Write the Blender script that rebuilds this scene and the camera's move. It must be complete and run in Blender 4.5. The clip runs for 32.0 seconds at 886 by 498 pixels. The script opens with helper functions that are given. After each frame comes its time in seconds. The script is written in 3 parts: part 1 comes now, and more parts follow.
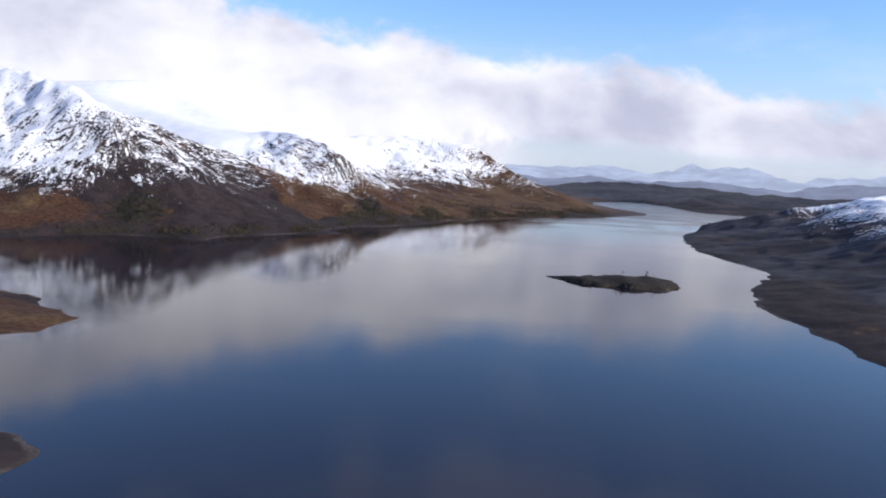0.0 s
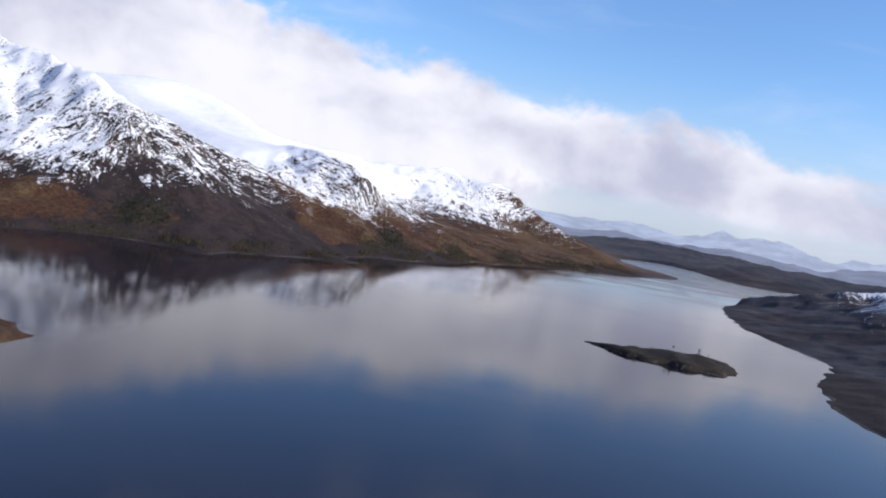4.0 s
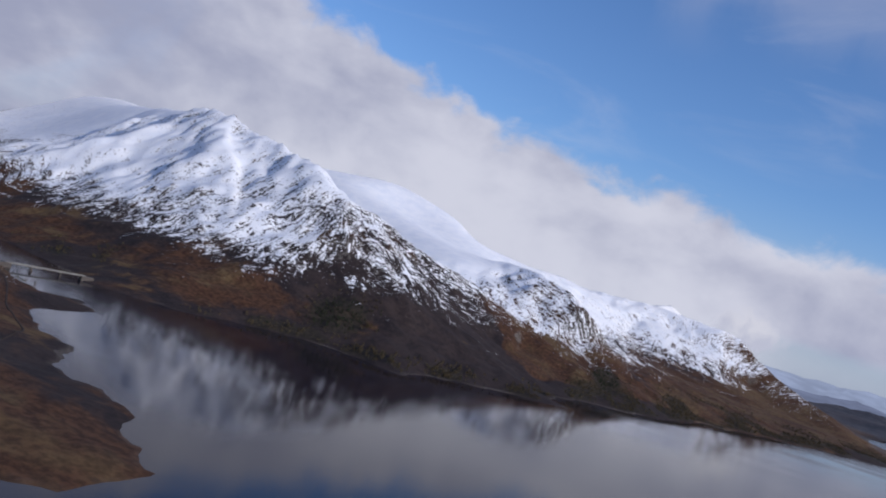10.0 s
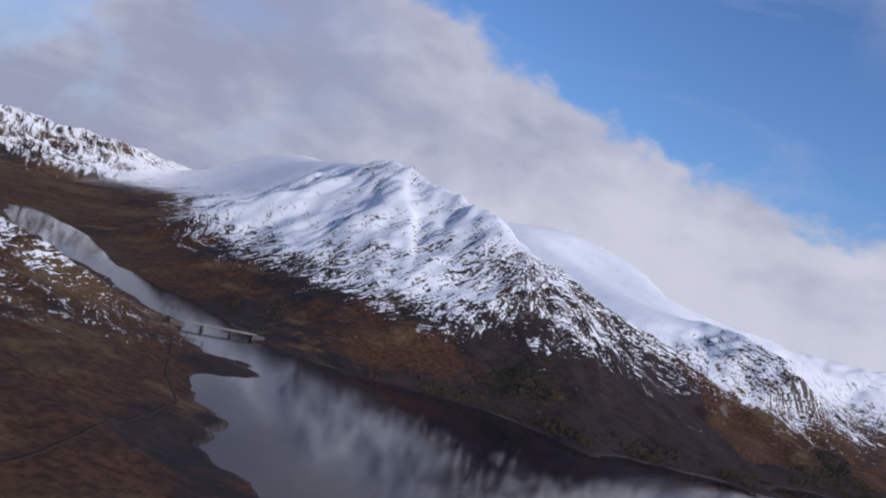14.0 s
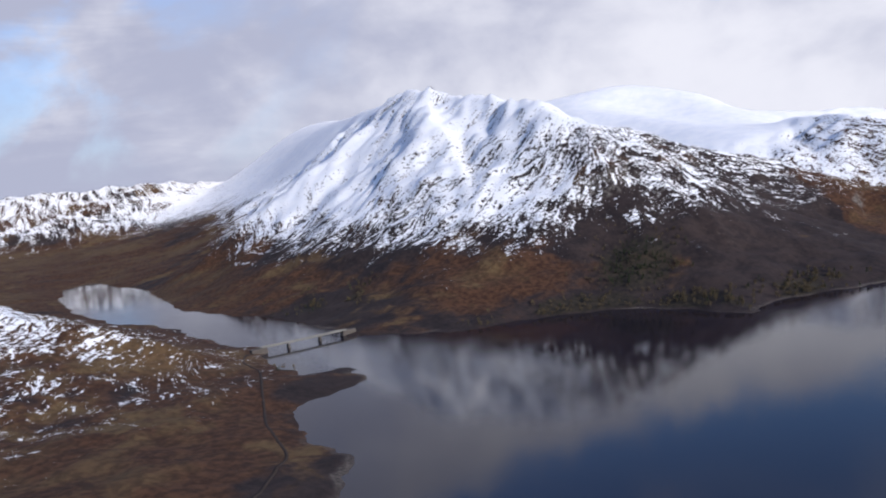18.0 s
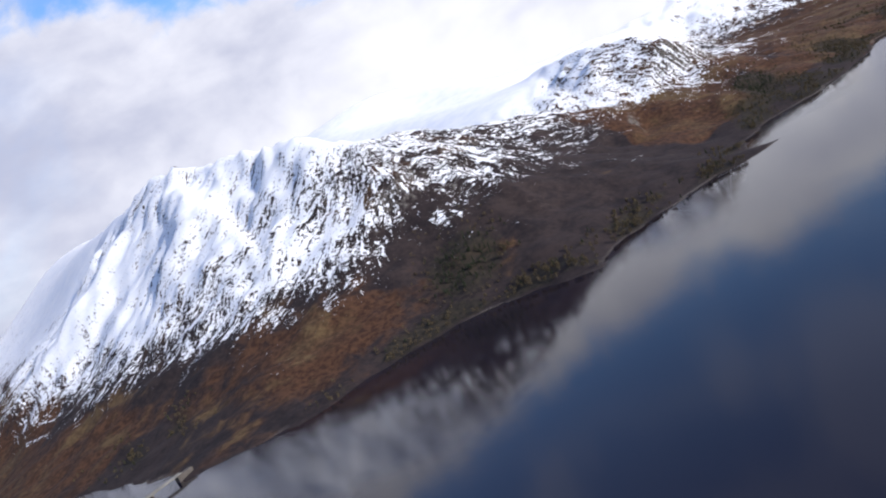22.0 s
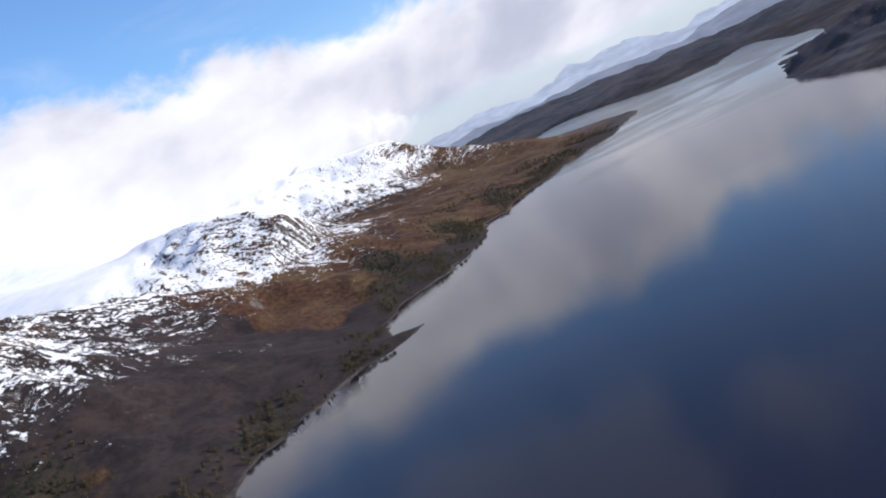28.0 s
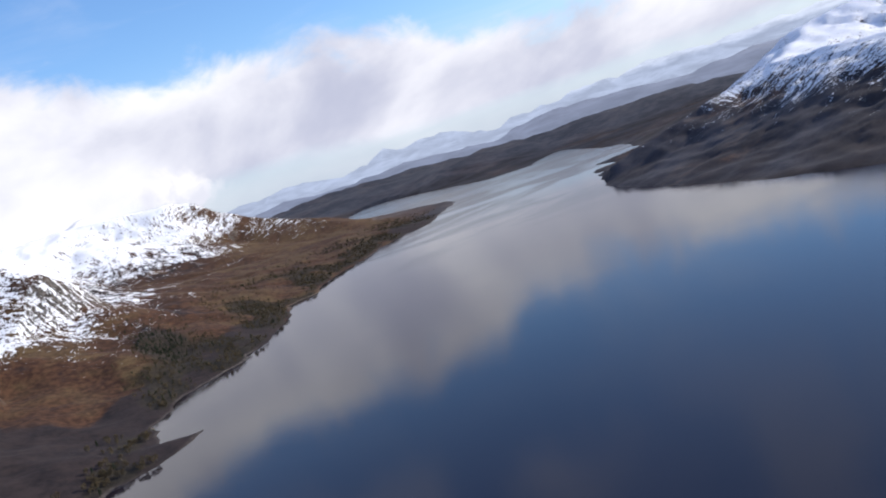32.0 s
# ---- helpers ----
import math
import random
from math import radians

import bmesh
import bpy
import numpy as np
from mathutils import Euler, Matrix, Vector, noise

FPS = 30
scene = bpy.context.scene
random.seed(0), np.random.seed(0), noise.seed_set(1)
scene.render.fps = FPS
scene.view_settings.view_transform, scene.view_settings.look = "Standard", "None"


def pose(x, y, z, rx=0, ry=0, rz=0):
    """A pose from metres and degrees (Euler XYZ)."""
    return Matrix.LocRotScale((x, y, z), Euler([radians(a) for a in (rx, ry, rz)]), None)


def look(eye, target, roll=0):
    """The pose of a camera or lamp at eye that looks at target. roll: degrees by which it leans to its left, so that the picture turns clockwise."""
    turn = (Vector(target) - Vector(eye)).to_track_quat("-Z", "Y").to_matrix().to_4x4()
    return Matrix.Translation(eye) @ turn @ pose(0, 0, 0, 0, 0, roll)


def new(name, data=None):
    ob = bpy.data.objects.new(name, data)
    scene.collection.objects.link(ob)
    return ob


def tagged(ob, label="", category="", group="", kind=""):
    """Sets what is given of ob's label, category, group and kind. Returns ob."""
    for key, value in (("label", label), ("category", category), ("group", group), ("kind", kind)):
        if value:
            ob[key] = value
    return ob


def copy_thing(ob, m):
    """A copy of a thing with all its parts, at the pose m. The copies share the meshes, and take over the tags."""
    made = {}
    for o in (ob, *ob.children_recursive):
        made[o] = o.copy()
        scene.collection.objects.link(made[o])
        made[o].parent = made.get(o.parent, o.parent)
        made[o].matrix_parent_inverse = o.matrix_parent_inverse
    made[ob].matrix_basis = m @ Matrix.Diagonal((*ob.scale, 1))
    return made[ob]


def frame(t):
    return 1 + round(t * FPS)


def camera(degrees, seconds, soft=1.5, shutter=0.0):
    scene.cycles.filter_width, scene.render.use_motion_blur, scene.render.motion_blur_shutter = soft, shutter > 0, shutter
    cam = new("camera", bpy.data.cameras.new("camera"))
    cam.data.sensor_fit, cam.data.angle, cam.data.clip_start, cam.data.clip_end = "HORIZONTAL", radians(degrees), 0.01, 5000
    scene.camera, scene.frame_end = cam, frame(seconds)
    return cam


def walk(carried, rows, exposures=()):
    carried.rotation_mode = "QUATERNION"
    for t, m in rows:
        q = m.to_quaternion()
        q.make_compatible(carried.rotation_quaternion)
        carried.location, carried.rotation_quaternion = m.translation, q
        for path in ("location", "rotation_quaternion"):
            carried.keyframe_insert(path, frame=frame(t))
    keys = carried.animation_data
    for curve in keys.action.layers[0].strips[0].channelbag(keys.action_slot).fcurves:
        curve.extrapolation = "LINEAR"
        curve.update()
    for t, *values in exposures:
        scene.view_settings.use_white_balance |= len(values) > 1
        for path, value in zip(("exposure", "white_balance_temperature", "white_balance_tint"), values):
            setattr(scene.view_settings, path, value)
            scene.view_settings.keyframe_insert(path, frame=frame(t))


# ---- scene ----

# The camera and its walk: seconds, place, turn to the left from +y, tilt up, lean.
cam = camera(56.61, 32.0, soft=2.0)
PATH = [
    (0, 0.02, 0.01, 149.80, -0.00, -6.44, 3.37),
    (0.5, -2.59, 15.69, 149.03, 0.06, -5.94, 5.62),
    (1, -5.24, 31.39, 148.31, 0.26, -5.21, 6.06),
    (1.5, -7.94, 47.11, 147.63, 0.21, -5.32, 4.89),
    (2, -10.71, 62.84, 147.01, 0.18, -5.32, 4.82),
    (2.5, -13.56, 78.56, 146.44, 0.02, -4.97, 5.64),
    (3, -16.46, 94.23, 145.89, 0.05, -4.98, 6.85),
    (3.5, -19.38, 109.82, 145.36, 0.66, -4.62, 8.26),
    (5.5, -31.90, 171.06, 143.65, 3.29, -1.84, 14.97),
    (6, -35.66, 185.89, 143.60, 4.50, -1.02, 16.13),
    (6.5, -39.55, 200.52, 143.62, 5.74, -0.60, 17.01),
    (7, -43.63, 214.90, 143.72, 7.07, -0.20, 17.70),
    (7.5, -47.87, 229.06, 143.93, 8.29, 0.04, 17.99),
    (8, -52.27, 243.02, 144.29, 9.52, 0.33, 17.40),
    (8.5, -56.89, 256.79, 144.77, 11.06, 0.32, 17.24),
    (9, -61.80, 270.34, 145.36, 12.49, 0.36, 16.97),
    (9.5, -67.05, 283.65, 145.98, 14.19, 0.68, 16.89),
    (10, -72.68, 296.68, 146.59, 16.83, 0.83, 17.13),
    (10.5, -78.65, 309.49, 147.17, 19.17, 1.29, 17.59),
    (11, -84.91, 322.08, 147.70, 21.05, 1.23, 17.53),
    (11.5, -91.42, 334.48, 148.20, 22.58, 1.47, 17.27),
    (12, -98.17, 346.68, 148.68, 23.49, 1.33, 16.67),
    (12.5, -105.14, 358.70, 149.19, 24.84, 1.62, 16.50),
    (13, -112.29, 370.56, 149.74, 26.44, 1.32, 16.83),
    (13.5, -119.59, 382.29, 150.38, 28.01, 0.79, 17.43),
    (14, -127.02, 393.89, 151.12, 29.54, 0.61, 17.49),
    (14.5, -134.56, 405.38, 151.98, 30.99, -0.37, 16.94),
    (15, -142.20, 416.74, 152.92, 32.26, -1.12, 15.53),
    (15.5, -149.91, 427.99, 153.93, 33.23, -1.67, 13.37),
    (17.5, -182.33, 471.31, 158.91, 33.22, -4.86, -0.97),
    (18, -189.80, 482.48, 159.48, 33.30, -5.66, -5.64),
    (18.5, -197.08, 493.71, 159.91, 33.60, -5.92, -9.94),
    (19, -204.18, 505.04, 160.18, 33.13, -6.64, -13.58),
    (19.5, -211.08, 516.49, 160.28, 31.48, -6.91, -17.06),
    (20, -217.79, 528.09, 160.22, 29.66, -7.77, -20.84),
    (20.5, -224.30, 539.86, 160.02, 27.56, -7.88, -23.33),
    (21, -230.57, 551.81, 159.71, 25.03, -7.91, -24.73),
    (21.5, -236.57, 563.98, 159.33, 22.22, -7.55, -26.34),
    (22, -242.21, 576.42, 158.92, 19.75, -7.13, -26.64),
    (22.5, -247.44, 589.13, 158.49, 17.27, -6.73, -26.30),
    (23, -252.23, 602.14, 158.07, 14.67, -6.84, -26.05),
    (23.5, -256.58, 615.44, 157.66, 12.16, -7.24, -25.70),
    (24, -260.47, 629.04, 157.28, 9.53, -7.13, -25.45),
    (24.5, -263.90, 642.89, 156.93, 7.10, -7.02, -24.37),
    (25, -266.92, 656.94, 156.62, 4.77, -7.10, -24.03),
    (25.5, -269.57, 671.15, 156.33, 2.34, -7.03, -23.79),
    (27.5, -271.86, 729.63, 155.68, -7.54, -7.44, -23.95),
    (28, -270.44, 744.21, 155.34, -9.92, -7.61, -24.41),
    (28.5, -268.65, 758.78, 154.97, -11.87, -7.44, -23.54),
    (29, -266.47, 773.34, 154.57, -13.97, -7.52, -23.26),
    (29.5, -263.91, 787.87, 154.12, -16.18, -7.75, -22.38),
    (30, -261.00, 802.37, 153.63, -18.01, -7.34, -20.71),
    (30.5, -257.75, 816.85, 153.13, -19.59, -7.10, -19.57),
    (31, -254.24, 831.31, 152.61, -21.31, -6.98, -18.46),
    (31.5, -250.55, 845.77, 152.10, -23.21, -7.01, -17.58),
    (32, -246.79, 860.22, 151.58, -24.98, -7.32, -17.32),
]
walk(cam, [(t, pose(x, y, z, 90 + up, 0, turn) @ pose(0, 0, 0, 0, 0, lean)) for t, x, y, z, turn, up, lean in PATH],
     [(0, 0.67, 6230, 13), (3.5, 0.62, 6230, 13), (5.5, 0.47, 6150, 13), (8, 0.17, 5980, 14), (10, 0.0, 5930, 15), (13, -0.07, 5900, 16), (15.5, 0.0, 5920, 16),
      (17.5, 0.36, 6130, 13), (19, 0.52, 6180, 13), (21, 0.66, 6200, 12), (23, 0.69, 6260, 12), (28, 0.70, 6320, 11), (32, 0.72, 6340, 11)])

# ---- light ----
SUN_AZ, SUN_EL = 105.0, 22.5  # degrees to the right of +y, and above the horizon
sun_way = Vector((math.sin(radians(SUN_AZ)) * math.cos(radians(SUN_EL)),
                  math.cos(radians(SUN_AZ)) * math.cos(radians(SUN_EL)), math.sin(radians(SUN_EL))))
sun = new("sun", bpy.data.lights.new("sun", "SUN"))
sun.data.energy, sun.data.angle, sun.data.color = 3.35, radians(0.6), (1.0, 0.9, 0.76)
sun.matrix_world = look(sun_way * 500, (0, 0, 0))


class Nodes:
    """Short hand for node trees."""

    def __init__(self, tree):
        self.tree = tree

    def add(self, kind, operation="", attribute_name="", **values):
        node = self.tree.nodes.new(kind)
        if operation:
            node.operation = operation
        if attribute_name:
            node.attribute_name = attribute_name
        for key, value in values.items():
            node.inputs[key].default_value = value
        return node

    def link(self, a, b):
        self.tree.links.new(a, b)

    def math(self, op, a, b=None, c=None, clamp=False):
        node = self.tree.nodes.new("ShaderNodeMath")
        node.operation, node.use_clamp = op, clamp
        for n, v in enumerate((a, b, c)):
            if v is None:
                continue
            if isinstance(v, (int, float)):
                node.inputs[n].default_value = v
            else:
                self.link(v, node.inputs[n])
        return node.outputs[0]

    def ramp(self, value, low, high, a=0.0, b=1.0, kind="SMOOTHSTEP"):
        node = self.tree.nodes.new("ShaderNodeMapRange")
        node.interpolation_type, node.clamp = kind, True
        self.link(value, node.inputs[0])
        for n, v in zip((1, 2, 3, 4), (low, high, a, b)):
            node.inputs[n].default_value = v
        return node.outputs[0]

    def mix(self, fac, a, b, blend="MIX"):
        node = self.tree.nodes.new("ShaderNodeMix")
        node.data_type, node.blend_type = "RGBA", blend
        for n, v in ((0, fac), (6, a), (7, b)):
            if isinstance(v, (int, float)):
                node.inputs[n].default_value = v
            elif isinstance(v, tuple):
                node.inputs[n].default_value = (*v, 1) if len(v) == 3 else v
            else:
                self.link(v, node.inputs[n])
        return node.outputs[2]

    def noise(self, vector, scale, detail=4.0, rough=0.55, distortion=0.0):
        node = self.add("ShaderNodeTexNoise", Scale=scale, Detail=detail, Roughness=rough, Distortion=distortion)
        if vector is not None:
            self.link(vector, node.inputs["Vector"])
        return node.outputs[0]

    def scaled(self, vector, x, y, z, rz=0.0):
        node = self.tree.nodes.new("ShaderNodeMapping")
        self.link(vector, node.inputs["Vector"])
        node.inputs["Scale"].default_value = (x, y, z)
        node.inputs["Rotation"].default_value = (0, 0, radians(rz))
        return node.outputs[0]


# ---- world: clear winter sky with a bank of low cloud over the hills ----
world = bpy.data.worlds.new("world")
scene.world = world
world.use_nodes = True
world.node_tree.nodes.clear()
N = Nodes(world.node_tree)
sky = N.add("ShaderNodeTexSky")
sky.sky_type, sky.sun_disc, sky.sun_elevation, sky.sun_rotation = "NISHITA", False, radians(SUN_EL), radians(SUN_AZ)
sky.air_density, sky.dust_density, sky.ozone_density = 1.0, 0.4, 2.5


def cloud_bank(n, way):
    """A bank of low cloud by direction: how dense it is, its colour, and the height over the horizon in degrees."""
    split = n.add("ShaderNodeSeparateXYZ")
    n.link(way, split.inputs[0])
    azimuth = n.math("MULTIPLY", n.math("ARCTAN2", split.outputs[0], split.outputs[1]), 57.2958)
    rise = n.math("ABSOLUTE", n.math("MULTIPLY", n.math("ARCSINE", split.outputs[2]), 57.2958))
    # the upper edge of the bank sinks from left to right
    top = n.add("ShaderNodeFloatCurve")
    n.link(n.ramp(azimuth, -180, 180, kind="LINEAR"), top.inputs["Value"])
    curve = top.mapping.curves[0]
    for a, e in ((-120, 14), (-60, 19), (-40, 17.5), (-29, 14.8), (-22, 12.4), (-10.7, 10.2), (0, 9.1), (10.7, 7.8), (20, 6.9), (29, 5.6), (45, 5.6), (120, 7)):
        curve.points.new((a + 180) / 360, e / 20)
    curve.points[0].location, curve.points[-1].location = (0, 0.5), (1, 0.45)
    top.mapping.update()
    flat = n.scaled(way, 1.0, 1.0, 1.5)
    billow = n.noise(flat, 11.0, 8.0, 0.55, 0.2)
    wisp = n.noise(n.scaled(way, 1.0, 1.0, 4.5), 3.2, 6.0, 0.6, 0.6)
    above = n.math("SUBTRACT", n.math("MULTIPLY", top.outputs[0], 20.0), rise)
    puffed = n.math("ADD", above, n.math("MULTIPLY", n.math("SUBTRACT", billow, 0.5), 8.0))
    bank = n.ramp(puffed, -0.5, 1.5)
    # clear, hazy gap under the bank to the right of the hills
    gap_side = n.ramp(azimuth, 1.0, 9.0)
    gap_low = n.ramp(n.math("ADD", rise, n.math("MULTIPLY", n.math("SUBTRACT", wisp, 0.5), 2.5)), 1.0, 2.1, 1.0, 0.0)
    bank = n.math("MULTIPLY", bank, n.math("SUBTRACT", 1.0, n.math("MULTIPLY", n.math("MULTIPLY", gap_side, gap_low), 0.75)))
    holes = n.ramp(n.noise(flat, 4.0, 6.0, 0.55, 0.4), 0.48, 0.64)
    left_side = n.ramp(azimuth, -58.0, -33.0, 1.0, 0.0)
    bank = n.math("MULTIPLY", bank, n.math("SUBTRACT", 1.0, n.math("MULTIPLY", n.math("MULTIPLY", holes, left_side), 0.5)))
    body = n.noise(flat, 6.0, 7.0, 0.5, 0.3)
    # light from the right and from above, painted into the billows' colour
    aside = n.add("ShaderNodeVectorMath", operation="ADD")
    n.link(flat, aside.inputs[0])
    aside.inputs[1].default_value = (0.022, -0.008, 0.030)
    billow_light = n.math("SUBTRACT", n.noise(flat, 9.0, 5.0, 0.5, 0.25), n.noise(aside.outputs[0], 9.0, 5.0, 0.5, 0.25))
    # a painted glow low over the hills, duller at the far left
    low_glow = n.ramp(rise, 2.0, 12.0, 1.0, 0.0)
    over_hills = n.math("MULTIPLY", n.ramp(azimuth, 2.0, 12.0, 1.0, 0.0), n.ramp(azimuth, -42.0, -27.0))
    glow = n.math("ADD", n.math("MULTIPLY", n.math("MULTIPLY", low_glow, over_hills), 0.31), n.math("MULTIPLY", n.ramp(above, 0.0, 4.0, 1.0, 0.0), 0.14))
    glow = n.math("SUBTRACT", glow, n.math("MULTIPLY", n.math("MULTIPLY", left_side, n.math("SUBTRACT", wisp, 0.22)), 1.0))
    glow = n.math("ADD", glow, n.math("MULTIPLY", billow_light, 0.55))
    colour = n.mix(n.ramp(n.math("ADD", body, glow), 0.22, 0.92), (0.345, 0.358, 0.44), (0.645, 0.64, 0.665))
    return bank, colour, rise, azimuth, wisp


way = N.add("ShaderNodeTexCoord").outputs["Generated"]
bank, cloud, up_only, azimuth, wisp = cloud_bank(N, way)
# the bank ahead stands as a backdrop of its own, see below
ahead = N.math("MULTIPLY", N.ramp(azimuth, -92.0, -84.0), N.ramp(azimuth, 76.0, 84.0, 1.0, 0.0))
bank = N.math("MULTIPLY", bank, N.math("SUBTRACT", 1.0, ahead))
veil = N.math("MULTIPLY", N.ramp(wisp, 0.5, 0.8), N.ramp(up_only, 10.0, 40.0, 0.22, 0.10))
haze = N.ramp(up_only, 0.0, 12.0, 0.62, 0.0, "SMOOTHERSTEP")
lit = N.add("ShaderNodeVectorMath", operation="MULTIPLY")
lit.inputs[1].default_value = (0.086, 0.104, 0.128)
N.link(sky.outputs[0], lit.inputs[0])
clear = N.mix(haze, lit.outputs[0], (0.375, 0.435, 0.545))
seen = N.mix(veil, clear, (0.6, 0.6, 0.64))
seen = N.mix(bank, seen, cloud)
high = N.math("MULTIPLY", N.ramp(N.noise(way, 5.0, 6.0, 0.5, 0.3), 0.46, 0.62), N.ramp(up_only, 17.0, 24.0))
high = N.math("MULTIPLY", high, N.ramp(azimuth, -26.0, -10.0, 1.7, 1.0))
seen = N.mix(N.math("MULTIPLY", high, 0.28), seen, (0.52, 0.51, 0.56))
back = N.add("ShaderNodeBackground", Strength=1.0)
N.link(seen, back.inputs[0])
N.link(back.outputs[0], N.add("ShaderNodeOutputWorld").inputs[0])
scene.view_settings.exposure = 0.0


# ---- materials ----
def material(name):
    mat = bpy.data.materials.new(name)
    mat.use_nodes = True
    mat.node_tree.nodes.clear()
    n = Nodes(mat.node_tree)
    shade = n.add("ShaderNodeBsdfPrincipled")
    n.link(shade.outputs[0], n.add("ShaderNodeOutputMaterial").inputs[0])
    return mat, n, shade


def bumped(n, shade, height, strength, distance):
    bump = n.add("ShaderNodeBump", Strength=strength, Distance=distance)
    n.link(height, bump.inputs["Height"])
    n.link(bump.outputs[0], shade.inputs["Normal"])


def plain(name, colour, rough=0.8, metal=0.0, spread=0.25, grain=6.0, bump=0.0):
    """A painted or natural surface with stains at two scales."""
    mat, n, shade = material(name)
    place = n.add("ShaderNodeTexCoord").outputs["Object"]
    mixed = n.math("ADD", n.math("MULTIPLY", n.noise(place, grain, 5), 0.6), n.math("MULTIPLY", n.noise(place, grain / 7, 3), 0.4))
    dark, light = (tuple(min(1, c * (1 + k * spread)) for c in colour) for k in (-1, 1))
    n.link(n.mix(n.ramp(mixed, 0.35, 0.65), dark, light), shade.inputs["Base Color"])
    shade.inputs["Roughness"].default_value, shade.inputs["Metallic"].default_value = rough, metal
    shade.inputs["Specular IOR Level"].default_value = 0.15
    if bump:
        bumped(n, shade, mixed, bump, 0.05)
    return mat


def moor_material():
    """Moorland: bracken, heather and rough grass below, rock and snow above, stones along the water, haze painted over
    the distance.
    """
    mat, n, shade = material("moorland")
    geo = n.add("ShaderNodeNewGeometry")
    place = geo.outputs["Position"]
    cut = n.add("ShaderNodeSeparateXYZ")
    n.link(place, cut.inputs[0])
    z = cut.outputs[2]
    cover = {k: n.add("ShaderNodeAttribute", attribute_name=k).outputs["Fac"] for k in ("snow", "bracken", "crag", "across", "down", "wood", "haze_tint")}
    fine, mid, wide = n.noise(place, 0.16, 6, 0.62), n.noise(place, 0.035, 6, 0.6, 0.4), n.noise(place, 0.008, 5, 0.55)
    bracken = n.mix(n.ramp(fine, 0.36, 0.64), (0.0304, 0.0143, 0.0087), (0.0782, 0.0377, 0.0198))
    heather = n.mix(n.ramp(n.math("ADD", n.math("MULTIPLY", fine, 0.5), n.math("MULTIPLY", mid, 0.5)), 0.32, 0.66), (0.0129, 0.0097, 0.0110), (0.0377, 0.0267, 0.0248))
    grass = n.mix(n.ramp(fine, 0.3, 0.7), (0.0690, 0.0432, 0.0202), (0.1196, 0.0773, 0.0368))
    which = n.math("ADD", cover["bracken"], n.math("MULTIPLY", n.math("ADD", n.math("MULTIPLY", n.math("SUBTRACT", mid, 0.5), 1.0), n.math("MULTIPLY", n.math("SUBTRACT", wide, 0.5), 0.9)), 1.0))
    ground = n.mix(n.ramp(which, 0.35, 0.62), heather, bracken)
    tawny = n.math("MULTIPLY", n.ramp(n.math("ADD", wide, n.math("MULTIPLY", mid, 0.5)), 0.80, 0.95), n.ramp(which, 0.3, 0.6))
    ground = n.mix(n.math("MAXIMUM", tawny, n.ramp(which, 0.70, 1.15, 0.0, 0.75)), ground, grass)
    under = n.mix(n.ramp(fine, 0.3, 0.7), (0.014, 0.012, 0.010), (0.036, 0.030, 0.020))
    ground = n.mix(n.ramp(n.math("ADD", cover["wood"], n.math("MULTIPLY", n.math("SUBTRACT", fine, 0.5), 0.8)), 0.2, 0.55, 0.0, 0.85), ground, under)
    # blue-grey of distant haze, painted into the ground's base colour
    haze_blue = n.mix(n.ramp(n.math("ADD", n.math("MULTIPLY", mid, 0.5), n.math("MULTIPLY", wide, 0.5)), 0.38, 0.62), (0.056, 0.065, 0.086), (0.106, 0.110, 0.132))
    ground = n.mix(n.ramp(n.math("ADD", cover["haze_tint"], n.math("MULTIPLY", n.math("SUBTRACT", wide, 0.5), 0.8)), 0.15, 0.9, 0.0, 0.75), ground, haze_blue)
    rock = n.mix(n.ramp(n.noise(place, 0.3, 6, 0.65), 0.3, 0.7), (0.035, 0.032, 0.031), (0.16, 0.145, 0.13))
    ground = n.mix(n.ramp(n.math("ADD", cover["crag"], n.math("MULTIPLY", n.math("SUBTRACT", fine, 0.5), 1.2)), 0.45, 0.75), ground, rock)
    stones = n.mix(n.ramp(n.noise(place, 0.5, 4), 0.35, 0.65), (0.06, 0.05, 0.045), (0.20, 0.175, 0.15))
    ground = n.mix(n.math("MULTIPLY", n.ramp(n.math("ADD", z, n.math("MULTIPLY", mid, 1.6)), 1.3, 2.0, 1.0, 0.0), n.ramp(wide, 0.45, 0.65, 0.0, 0.55)), ground, stones)
    fall = n.add("ShaderNodeCombineXYZ")
    n.link(n.math("MULTIPLY", cover["across"], 0.15), fall.inputs[0])
    n.link(n.math("MULTIPLY", cover["down"], 0.032), fall.inputs[1])
    n.link(n.math("MULTIPLY", z, 0.012), fall.inputs[2])
    streak = n.noise(fall.outputs[0], 1.0, 6, 0.7, 0.5)
    spots = n.noise(n.scaled(place, 0.21, 0.21, 0.24), 1.0, 6, 0.7, 0.4)
    patch = n.math("ADD", n.math("MULTIPLY", n.math("SUBTRACT", streak, 0.5), 1.9), n.math("MULTIPLY", n.math("SUBTRACT", spots, 0.5), 1.75))
    snowed = n.ramp(n.math("ADD", cover["snow"], patch), 0.43, 0.59)
    snow = n.mix(n.ramp(mid, 0.3, 0.7), (0.75, 0.775, 0.825), (0.86, 0.865, 0.88))
    n.link(n.mix(snowed, ground, snow), shade.inputs["Base Color"])
    n.link(n.ramp(snowed, 0, 1, 0.95, 0.6), shade.inputs["Roughness"])
    shade.inputs["Specular IOR Level"].default_value = 0.2
